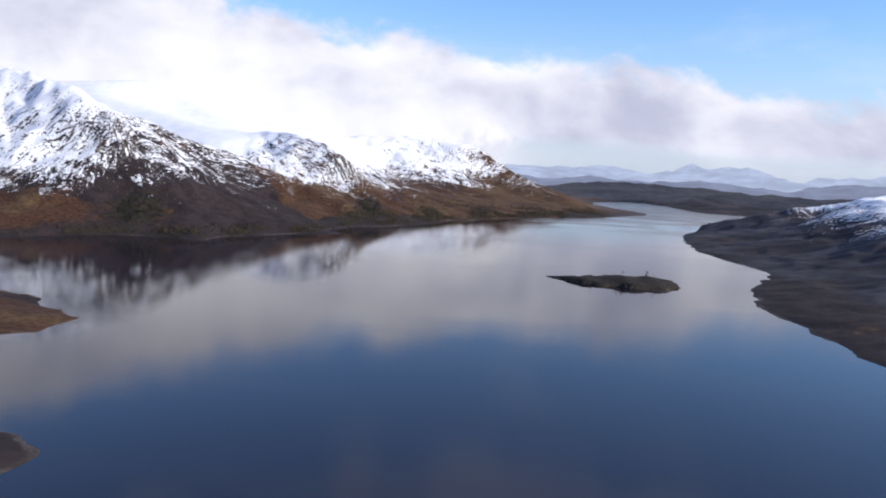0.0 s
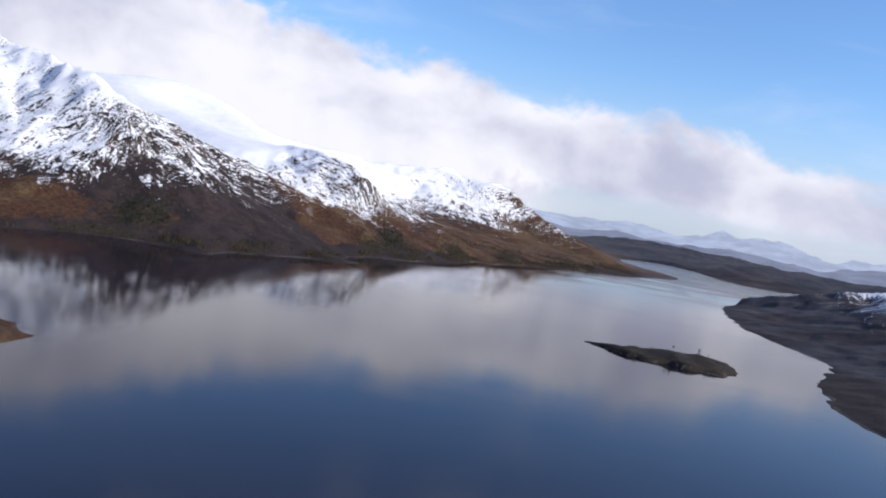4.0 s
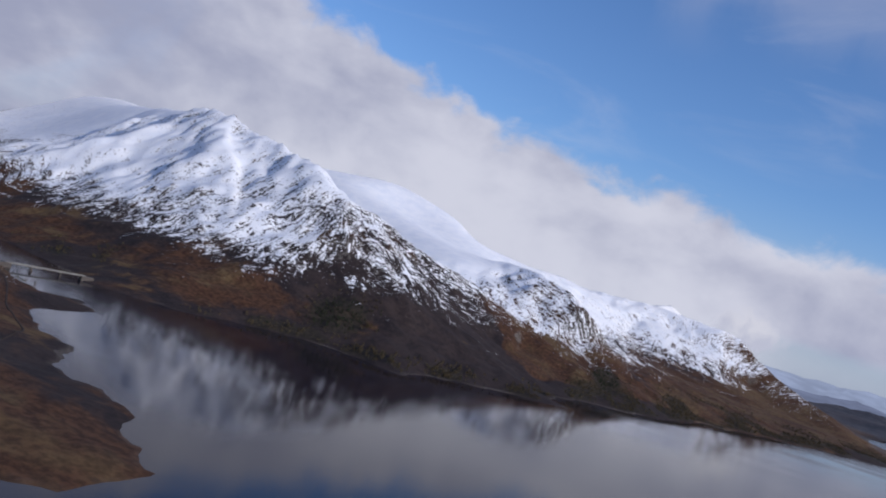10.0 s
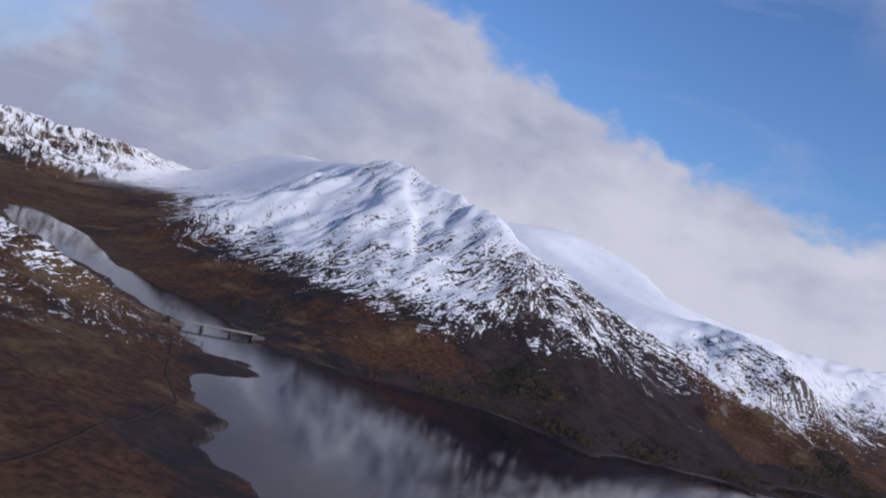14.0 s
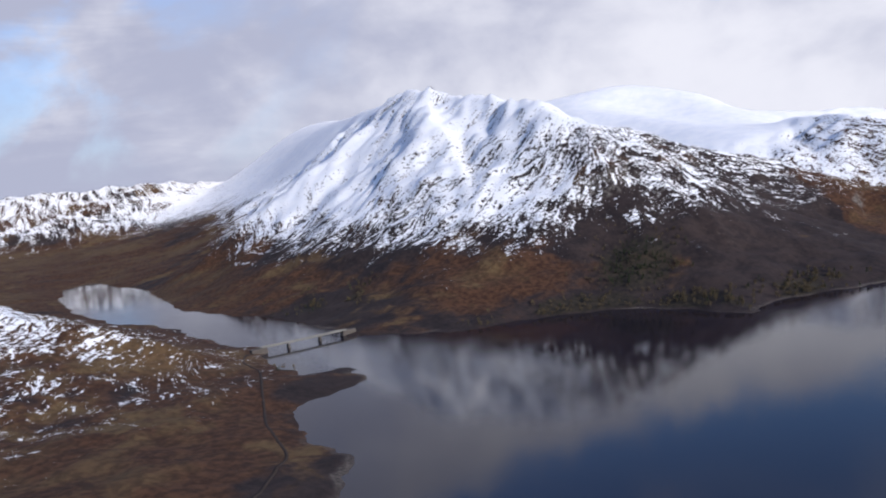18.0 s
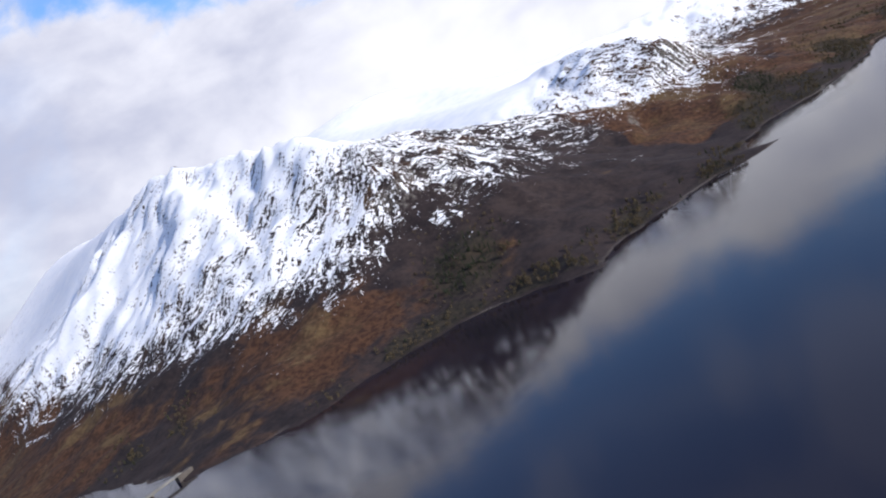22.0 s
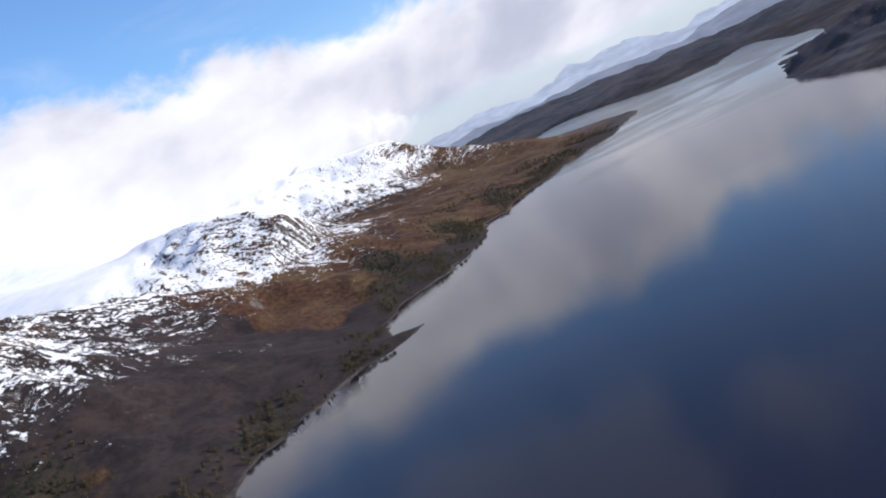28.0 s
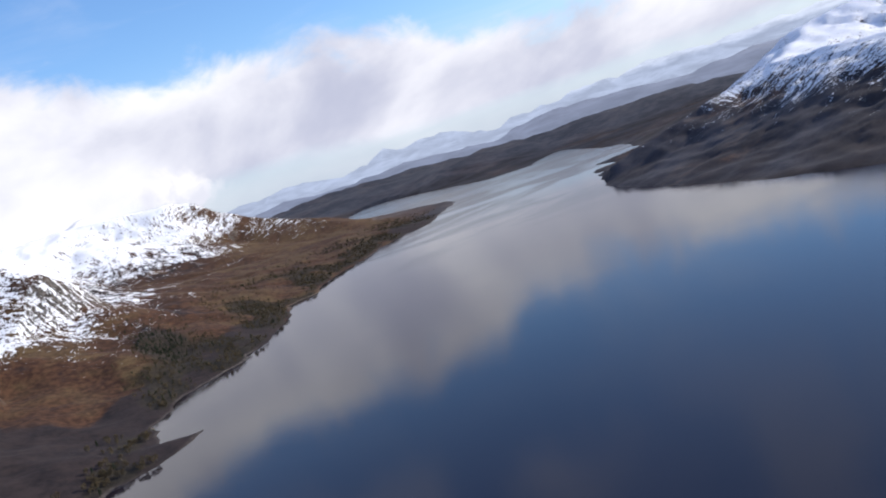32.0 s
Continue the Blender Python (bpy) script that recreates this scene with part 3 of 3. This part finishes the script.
def part(name, bm, mat, parent, label=""):
    data = bpy.data.meshes.new(name)
    bm.to_mesh(data)
    bm.free()
    data.materials.append(mat)
    ob = new(name, data)
    ob.parent = parent
    return tagged(ob, label)


def height_at(x, y):
    return land(np.atleast_1d(np.asarray(x, float)), np.atleast_1d(np.asarray(y, float)))[0]


# ---- the distance: self-lit hills behind the moor, painted in haze blue ----
def distant_hills(name, label, radius, low, high, rough, seed, colour, snowy, peaks=()):
    mat, n, shade = material(name)
    place = n.add("ShaderNodeNewGeometry").outputs["Position"]
    cut = n.add("ShaderNodeSeparateXYZ")
    n.link(place, cut.inputs[0])
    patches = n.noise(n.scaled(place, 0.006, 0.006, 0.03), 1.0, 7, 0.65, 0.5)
    # the blue of the haze is painted in, patchy, with snow on the tops
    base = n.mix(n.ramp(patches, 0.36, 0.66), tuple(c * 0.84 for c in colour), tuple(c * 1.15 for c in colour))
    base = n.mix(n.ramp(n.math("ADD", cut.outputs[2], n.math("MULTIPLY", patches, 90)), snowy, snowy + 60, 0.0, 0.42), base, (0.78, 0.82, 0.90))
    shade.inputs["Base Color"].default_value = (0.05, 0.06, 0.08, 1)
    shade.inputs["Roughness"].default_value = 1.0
    # the hills glow, which keeps them as pale as through haze
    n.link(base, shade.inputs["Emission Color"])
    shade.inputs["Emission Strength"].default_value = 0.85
    turn = np.radians(np.linspace(-75, 100, 420))
    u = turn * 9
    crest = low + (high - low) * np.clip(0.42 + 0.5 * fbm(u * rough, 0 * u + seed + 3, 7, seed, 0.42) + 0.22 * (ridged(2.3 * u * rough, 0 * u + seed, 3, seed) - 0.4), 0, 1.3)
    crest = crest * (1 + 0.4 * step(14, 42, np.degrees(turn)))
    for az, rise, wide in peaks:
        crest = crest + rise * np.exp(-np.abs((np.degrees(turn) - az) / wide) ** 1.5)
    rows = []
    for out, part_up in ((-160, 0.0), (-90, 0.45), (-40, 0.8), (0, 1.0), (60, 0.3)):
        r = radius + out + 25 * fbm(u * 2, 0 * u + out, 3, seed + 5)
        rows.append(np.stack([-120 + r * np.sin(turn), 430 + r * np.cos(turn), -4 + (crest + 4) * part_up], -1))
    verts = np.concatenate(rows).tolist()
    w = len(turn)
    faces = [(a * w + b, a * w + b + 1, (a + 1) * w + b + 1, (a + 1) * w + b) for a in range(4) for b in range(w - 1)]
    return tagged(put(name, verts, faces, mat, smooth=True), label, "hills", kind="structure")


distant_hills("backdrop_near", "moorland hills in the distance, glowing dull blue with painted haze", 4230, 56, 108, 1.1, 3, (0.145, 0.165, 0.230), 215, ((33, 22, 4), (60, 60, 9)))
distant_hills("backdrop_far", "snow-dusted hills on the horizon, glowing pale blue with painted haze", 4450, 95, 180, 1.3, 9, (0.30, 0.345, 0.45), 215, ((19.4, 48, 1.3), (24, 20, 2.2), (52, 70, 8)))

# the bank of cloud that lies behind the mountains, its brightness painted on a glowing sheet
def cloud_backdrop():
    mat = bpy.data.materials.new("cloud_bank")
    mat.use_nodes = True
    mat.node_tree.nodes.clear()
    mat.cycles.emission_sampling = "NONE"
    n = Nodes(mat.node_tree)
    off = n.add("ShaderNodeVectorMath", operation="SUBTRACT")
    n.link(n.add("ShaderNodeNewGeometry").outputs["Position"], off.inputs[0])
    off.inputs[1].default_value = (-120, 430, 150)
    unit = n.add("ShaderNodeVectorMath", operation="NORMALIZE")
    n.link(off.outputs[0], unit.inputs[0])
    dense, colour, *_ = cloud_bank(n, unit.outputs[0])
    glow = n.add("ShaderNodeEmission", Strength=1.0)
    n.link(colour, glow.inputs[0])
    both = n.add("ShaderNodeMixShader")
    n.link(dense, both.inputs[0])
    n.link(n.add("ShaderNodeBsdfTransparent").outputs[0], both.inputs[1])
    n.link(glow.outputs[0], both.inputs[2])
    n.link(both.outputs[0], n.add("ShaderNodeOutputMaterial").inputs[0])
    # its foot lies behind the distant hills, its top leans forward over the mountains
    turn = np.radians(np.linspace(-90, 82, 120))
    rows = ((4560, -20), (4560, 270), (3900, 318), (3400, 365), (3000, 440), (2780, 540), (2750, 640), (2800, 800), (2900, 1000), (3100, 1400), (3300, 1900))
    verts = [(-120 + r * math.sin(a), 430 + r * math.cos(a), z) for r, z in rows for a in turn]
    w = len(turn)
    faces = [(a * w + b, a * w + b + 1, (a + 1) * w + b + 1, (a + 1) * w + b) for a in range(len(rows) - 1) for b in range(w - 1)]
    tagged(put("backdrop_cloud", verts, faces, mat, smooth=True), "soft white and grey bank of low cloud behind the mountains", "cloud", kind="structure")


cloud_backdrop()


# a low puff of cloud that clings behind the end of the far hill, a glowing sheet
def cloud_puff(x, y, z, wide, tall):
    mat = bpy.data.materials.new("cloud_puff")
    mat.use_nodes = True
    mat.node_tree.nodes.clear()
    mat.cycles.emission_sampling = "NONE"
    n = Nodes(mat.node_tree)
    place = n.add("ShaderNodeTexCoord").outputs["Object"]
    cut = n.add("ShaderNodeSeparateXYZ")
    n.link(place, cut.inputs[0])
    u, v = n.math("DIVIDE", cut.outputs[0], wide / 2), n.math("DIVIDE", cut.outputs[2], tall / 2)
    out = n.math("SQRT", n.math("ADD", n.math("MULTIPLY", u, u), n.math("MULTIPLY", v, v)))
    lump = n.noise(place, 0.014, 6.0, 0.55, 0.3)
    dense = n.ramp(n.math("ADD", out, n.math("MULTIPLY", n.math("SUBTRACT", lump, 0.5), 1.6)), 0.35, 0.85, 0.92, 0.0)
    glow = n.add("ShaderNodeEmission", Strength=1.0)
    # brightness painted into the glow, paler towards the top
    n.link(n.mix(n.ramp(n.math("ADD", lump, n.math("MULTIPLY", v, 0.25)), 0.3, 0.65), (0.52, 0.52, 0.57), (0.66, 0.645, 0.65)), glow.inputs[0])
    both = n.add("ShaderNodeMixShader")
    n.link(dense, both.inputs[0])
    n.link(n.add("ShaderNodeBsdfTransparent").outputs[0], both.inputs[1])
    n.link(glow.outputs[0], both.inputs[2])
    n.link(both.outputs[0], n.add("ShaderNodeOutputMaterial").inputs[0])
    across = np.linspace(-0.5, 0.5, 13)
    verts = [(wide * k, -0.2 * wide * (1 - 4 * k * k), h * tall) for h in (-0.5, 0.0, 0.5) for k in across]
    faces = [(a * 13 + b, a * 13 + b + 1, (a + 1) * 13 + b + 1, (a + 1) * 13 + b) for a in range(2) for b in range(12)]
    ob = put("backdrop_puff", verts, faces, mat, smooth=True)
    ob.matrix_world = pose(x, y, z, 0, 0, -6)
    tagged(ob, "small white puff of low cloud behind the far hill", "cloud", kind="structure")


cloud_puff(165, 3400, 228, 330, 190)

# ---- the bridge over the narrows ----
CONCRETE = plain("pale_concrete", (0.20, 0.195, 0.18), 0.85, grain=0.8, bump=0.2)
STONE = plain("dark_stone", (0.085, 0.075, 0.068), 0.95, grain=0.9, bump=0.5)


def slab(bm, x0, x1, y0, y1, z0, z1, bevel=0.0):
    made = bmesh.ops.create_cube(bm, size=1.0, matrix=Matrix.Translation(((x0 + x1) / 2, (y0 + y1) / 2, (z0 + z1) / 2)) @ Matrix.Diagonal((x1 - x0, y1 - y0, z1 - z0, 1)))
    if bevel:
        edges = {e for v in made["verts"] for e in v.link_edges}
        bmesh.ops.bevel(bm, geom=list(edges), offset=bevel, segments=1, affect="EDGES")


def bridge():
    a, b = Vector((-765, 1032, 0)), Vector((-733, 1110, 0))
    length = (b - a).length
    root = tagged(new("bridge"), "narrow pale concrete road bridge on two dark piers over the narrows", "bridge")
    root.matrix_world = pose(a.x, a.y, 0, 0, 0, math.degrees(math.atan2(b.y - a.y, b.x - a.x)))
    bm = bmesh.new()
    slab(bm, -4, length + 4, -2.4, 2.4, 5.5, 6.0, 0.08)
    for y in (-1.5, 1.5):
        slab(bm, -2, length + 2, y - 0.3, y + 0.3, 4.9, 5.5, 0.05)
    part("deck", bm, CONCRETE, root)
    for y in (-2.25, 2.25):
        bm = bmesh.new()
        slab(bm, -4, length + 4, y - 0.14, y + 0.14, 6.0, 6.3, 0.03)
        slab(bm, -4.1, length + 4.1, y - 0.22, y + 0.22, 6.3, 6.42, 0.04)
        rail = part("parapet", bm, CONCRETE, root, "pale concrete parapet with a flat coping")
        for k in range(9):
            bm = bmesh.new()
            slab(bm, k * length / 8 - 0.25, k * length / 8 + 0.25, y - 0.26, y + 0.26, 6.0, 6.55, 0.04)
            part("post", bm, CONCRETE, rail)
    for x in (0.29 * length, 0.69 * length):
        bm = bmesh.new()
        slab(bm, x - 0.9, x + 0.9, -2.0, 2.0, -4.0, 4.4, 0.15)
        pier = part("pier", bm, STONE, root, "dark weathered stone pier")
        bm = bmesh.new()
        slab(bm, x - 1.2, x + 1.2, -2.5, 2.5, 4.4, 4.9, 0.08)
        part("pier_cap", bm, CONCRETE, pier)
        bm = bmesh.new()
        slab(bm, x - 1.5, x + 1.5, -2.8, 2.8, -4.0, 0.7, 0.2)
        part("footing", bm, STONE, pier)
    for x0, x1 in ((-14, 1.5), (length - 1.5, length + 14)):
        bm = bmesh.new()
        slab(bm, x0, x1, -3.4, 3.4, -3.0, 5.5, 0.3)
        part("abutment", bm, STONE, root, "dark stone abutment on the bank")
    return root


bridge()


# ---- the track from the bridge along the west bank ----
def track(line, width):
    dense = []
    for (ax, ay), (bx, by) in zip(line, line[1:]):
        k = max(2, int(math.hypot(bx - ax, by - ay) / 5))
        dense += [(ax + (bx - ax) * i / k, ay + (by - ay) * i / k) for i in range(k)]
    pts = np.array(dense)
    for _ in range(6):
        pts[1:-1] = (pts[:-2] + 2 * pts[1:-1] + pts[2:]) / 4
    way = np.gradient(pts, axis=0)
    way /= np.linalg.norm(way, axis=1)[:, None]
    side = np.stack([-way[:, 1], way[:, 0]], -1)
    verts, rows = [], (-1.6, -1.0, 0.0, 1.0, 1.6)
    for k in rows:
        p = pts + side * k * width / 2
        z = height_at(p[:, 0], p[:, 1])
        z = np.maximum(z, height_at(pts[:, 0], pts[:, 1])) + (0.3 if abs(k) < 1.5 else -0.8)
        verts += np.stack([p[:, 0], p[:, 1], z], -1).tolist()
    w = len(pts)
    faces = [(a * w + b, a * w + b + 1, (a + 1) * w + b + 1, (a + 1) * w + b) for a in range(4) for b in range(w - 1)]
    mat = plain("worn_tarmac", (0.036, 0.027, 0.023), 0.9, grain=0.4)
    return tagged(put("road", verts, faces, mat, smooth=True), "narrow grey single-track road over the moor", "road", kind="structure")


track([(-769, 1022), (-764, 1005), (-738, 978), (-700, 962), (-640, 905), (-582, 850), (-525, 812), (-492, 750), (-457, 684), (-434, 640), (-425, 580), (-440, 500)], 1.7)


# ---- trees ----
BARK = plain("birch_bark", (0.11, 0.09, 0.075), 0.95, grain=3.0)


def leafage(name, low, high):
    mat, n, shade = material(name)
    geo = n.add("ShaderNodeNewGeometry")
    tone = n.math("ADD", n.math("MULTIPLY", geo.outputs["Random Per Island"], 0.6), n.math("MULTIPLY", n.noise(geo.outputs["Position"], 0.4, 3), 0.4))
    n.link(n.mix(tone, low, high), shade.inputs["Base Color"])
    shade.inputs["Roughness"].default_value = 0.95
    shade.inputs["Specular IOR Level"].default_value = 0.1
    return mat


SCRUB = leafage("bare_birch_twigs", (0.035, 0.026, 0.018), (0.105, 0.082, 0.045))
NEEDLE = leafage("conifer_needles", (0.013, 0.017, 0.011), (0.034, 0.042, 0.023))
OCTA = np.array([(1, 0, 0), (-1, 0, 0), (0, 1, 0), (0, -1, 0), (0, 0, 1), (0, 0, -1)], float)
OCTA_FACES = [(0, 2, 4), (2, 1, 4), (1, 3, 4), (3, 0, 4), (2, 0, 5), (1, 2, 5), (3, 1, 5), (0, 3, 5)]


def clumps(rng, places, sizes):
    """Small uneven tufts at the given places, as one list of corners and faces."""
    verts, faces = [], []
    for p, size in zip(places, sizes):
        shape = OCTA * rng.uniform(0.6, 1.25, (6, 1)) * size * np.array([1, 1, 0.8])
        a = rng.uniform(0, 6.28)
        turned = np.stack([shape[:, 0] * np.cos(a) - shape[:, 1] * np.sin(a), shape[:, 0] * np.sin(a) + shape[:, 1] * np.cos(a), shape[:, 2]], -1)
        faces += [tuple(len(verts) + i for i in f) for f in OCTA_FACES]
        verts += (turned + p).tolist()
    return verts, faces


def crown_places(rng, kind, tall, count):
    if kind == "conifer":
        h = rng.uniform(0.12, 1.0, count) ** 0.9
        r = (1.02 - h) * 0.24 * tall * np.sqrt(rng.uniform(0.2, 1, count))
    else:
        h = rng.uniform(0.3, 1.0, count)
        r = 0.36 * tall * np.sqrt(np.clip(1 - ((h - 0.62) / 0.42) ** 2, 0.02, 1)) * np.sqrt(rng.uniform(0.1, 1, count))
    a = rng.uniform(0, 6.28, count)
    return np.stack([r * np.cos(a), r * np.sin(a), h * tall], -1)


def spindle(points, radii, sides=5):
    verts, faces = [], []
    for p, r in zip(points, radii):
        verts += [(p[0] + r * math.cos(6.283 * k / sides), p[1] + r * math.sin(6.283 * k / sides), p[2]) for k in range(sides)]
    for a in range(len(points) - 1):
        faces += [(a * sides + k, a * sides + (k + 1) % sides, (a + 1) * sides + (k + 1) % sides, (a + 1) * sides + k) for k in range(sides)]
    return verts, faces


def tree(kind, seed, tall):
    rng = np.random.default_rng(seed)
    if kind == "conifer":
        root = tagged(new("pine_tree"), "dark green pine standing among heather near the shore", "tree", "trees along the shore")
    else:
        root = tagged(new("birch_tree"), "bare brown birch standing on the loch shore", "tree", "trees along the shore")
    lean = rng.uniform(-0.05, 0.05, 2) * tall
    verts, faces = spindle([(0, 0, -0.8), (lean[0] * 0.4, lean[1] * 0.4, tall * 0.4), (lean[0], lean[1], tall * 0.92)], (0.045 * tall, 0.03 * tall, 0.008 * tall))
    for _ in range(5):
        a, h = rng.uniform(0, 6.28), rng.uniform(0.3, 0.65) * tall
        reach = rng.uniform(0.15, 0.28) * tall
        more, f = spindle([(0, 0, h), (0.5 * reach * math.cos(a), 0.5 * reach * math.sin(a), h + 0.3 * reach), (reach * math.cos(a), reach * math.sin(a), h + 0.8 * reach)],
                          (0.018 * tall, 0.012 * tall, 0.004 * tall), 4)
        faces += [tuple(i + len(verts) for i in q) for q in f]
        verts += more
    put("trunk", verts, faces, BARK, root)
    verts, faces = clumps(rng, crown_places(rng, kind, tall, 46), rng.uniform(0.05, 0.12, 46) * tall)
    put("crown", verts, faces, NEEDLE if kind == "conifer" else SCRUB, root)
    return root


rng = np.random.default_rng(11)
tx, ty = rng.uniform(-960, 600, 180000), rng.uniform(960, 2750, 180000)
thick, tz, dense = wooded(tx, ty, *land(tx, ty)[:2])
grown = rng.uniform(0, 1, len(tx)) < thick * 0.75
tx, ty, tz, dense = tx[grown], ty[grown], tz[grown], dense[grown]
order = np.argsort(np.hypot(tx + 250, ty - 1400))
tx, ty, tz, dense = tx[order], ty[order], tz[order], dense[order]
kinds = [tree("birch", 1, 4.8), tree("birch", 2, 4.0), tree("birch", 3, 5.4), tree("conifer", 4, 6.0), tree("conifer", 5, 5.2)]
single = 290
used = set()
for i in range(single):
    pick = (3 + i % 2) if dense[i] > 0.4 or i % 9 == 0 else i % 3
    m = pose(tx[i], ty[i], tz[i], 0, 0, 37.0 * i)
    if pick not in used:
        used.add(pick)
        kinds[pick].matrix_world = m
    else:
        copy_thing(kinds[pick], m)
for name, wanted, mat, label in (("birch_wood", False, SCRUB, "bare brown birch scrub along the loch"), ("pine_wood", True, NEEDLE, "dark green pine plantation on the slope")):
    places, sizes = [], []
    for i in range(single, len(tx)):
        conifer = dense[i] > 0.4 or (i % 6 == 0)
        if conifer != wanted:
            continue
        tall = rng.uniform(2.8, 5.8)
        c = crown_places(rng, "conifer" if conifer else "birch", tall, 9) + (tx[i], ty[i], tz[i])
        places += list(c)
        sizes += list(rng.uniform(0.10, 0.20, 9) * tall)
    verts, faces = clumps(rng, places, sizes)
    tagged(put(name, verts, faces, mat), label, "woodland", kind="stuff")
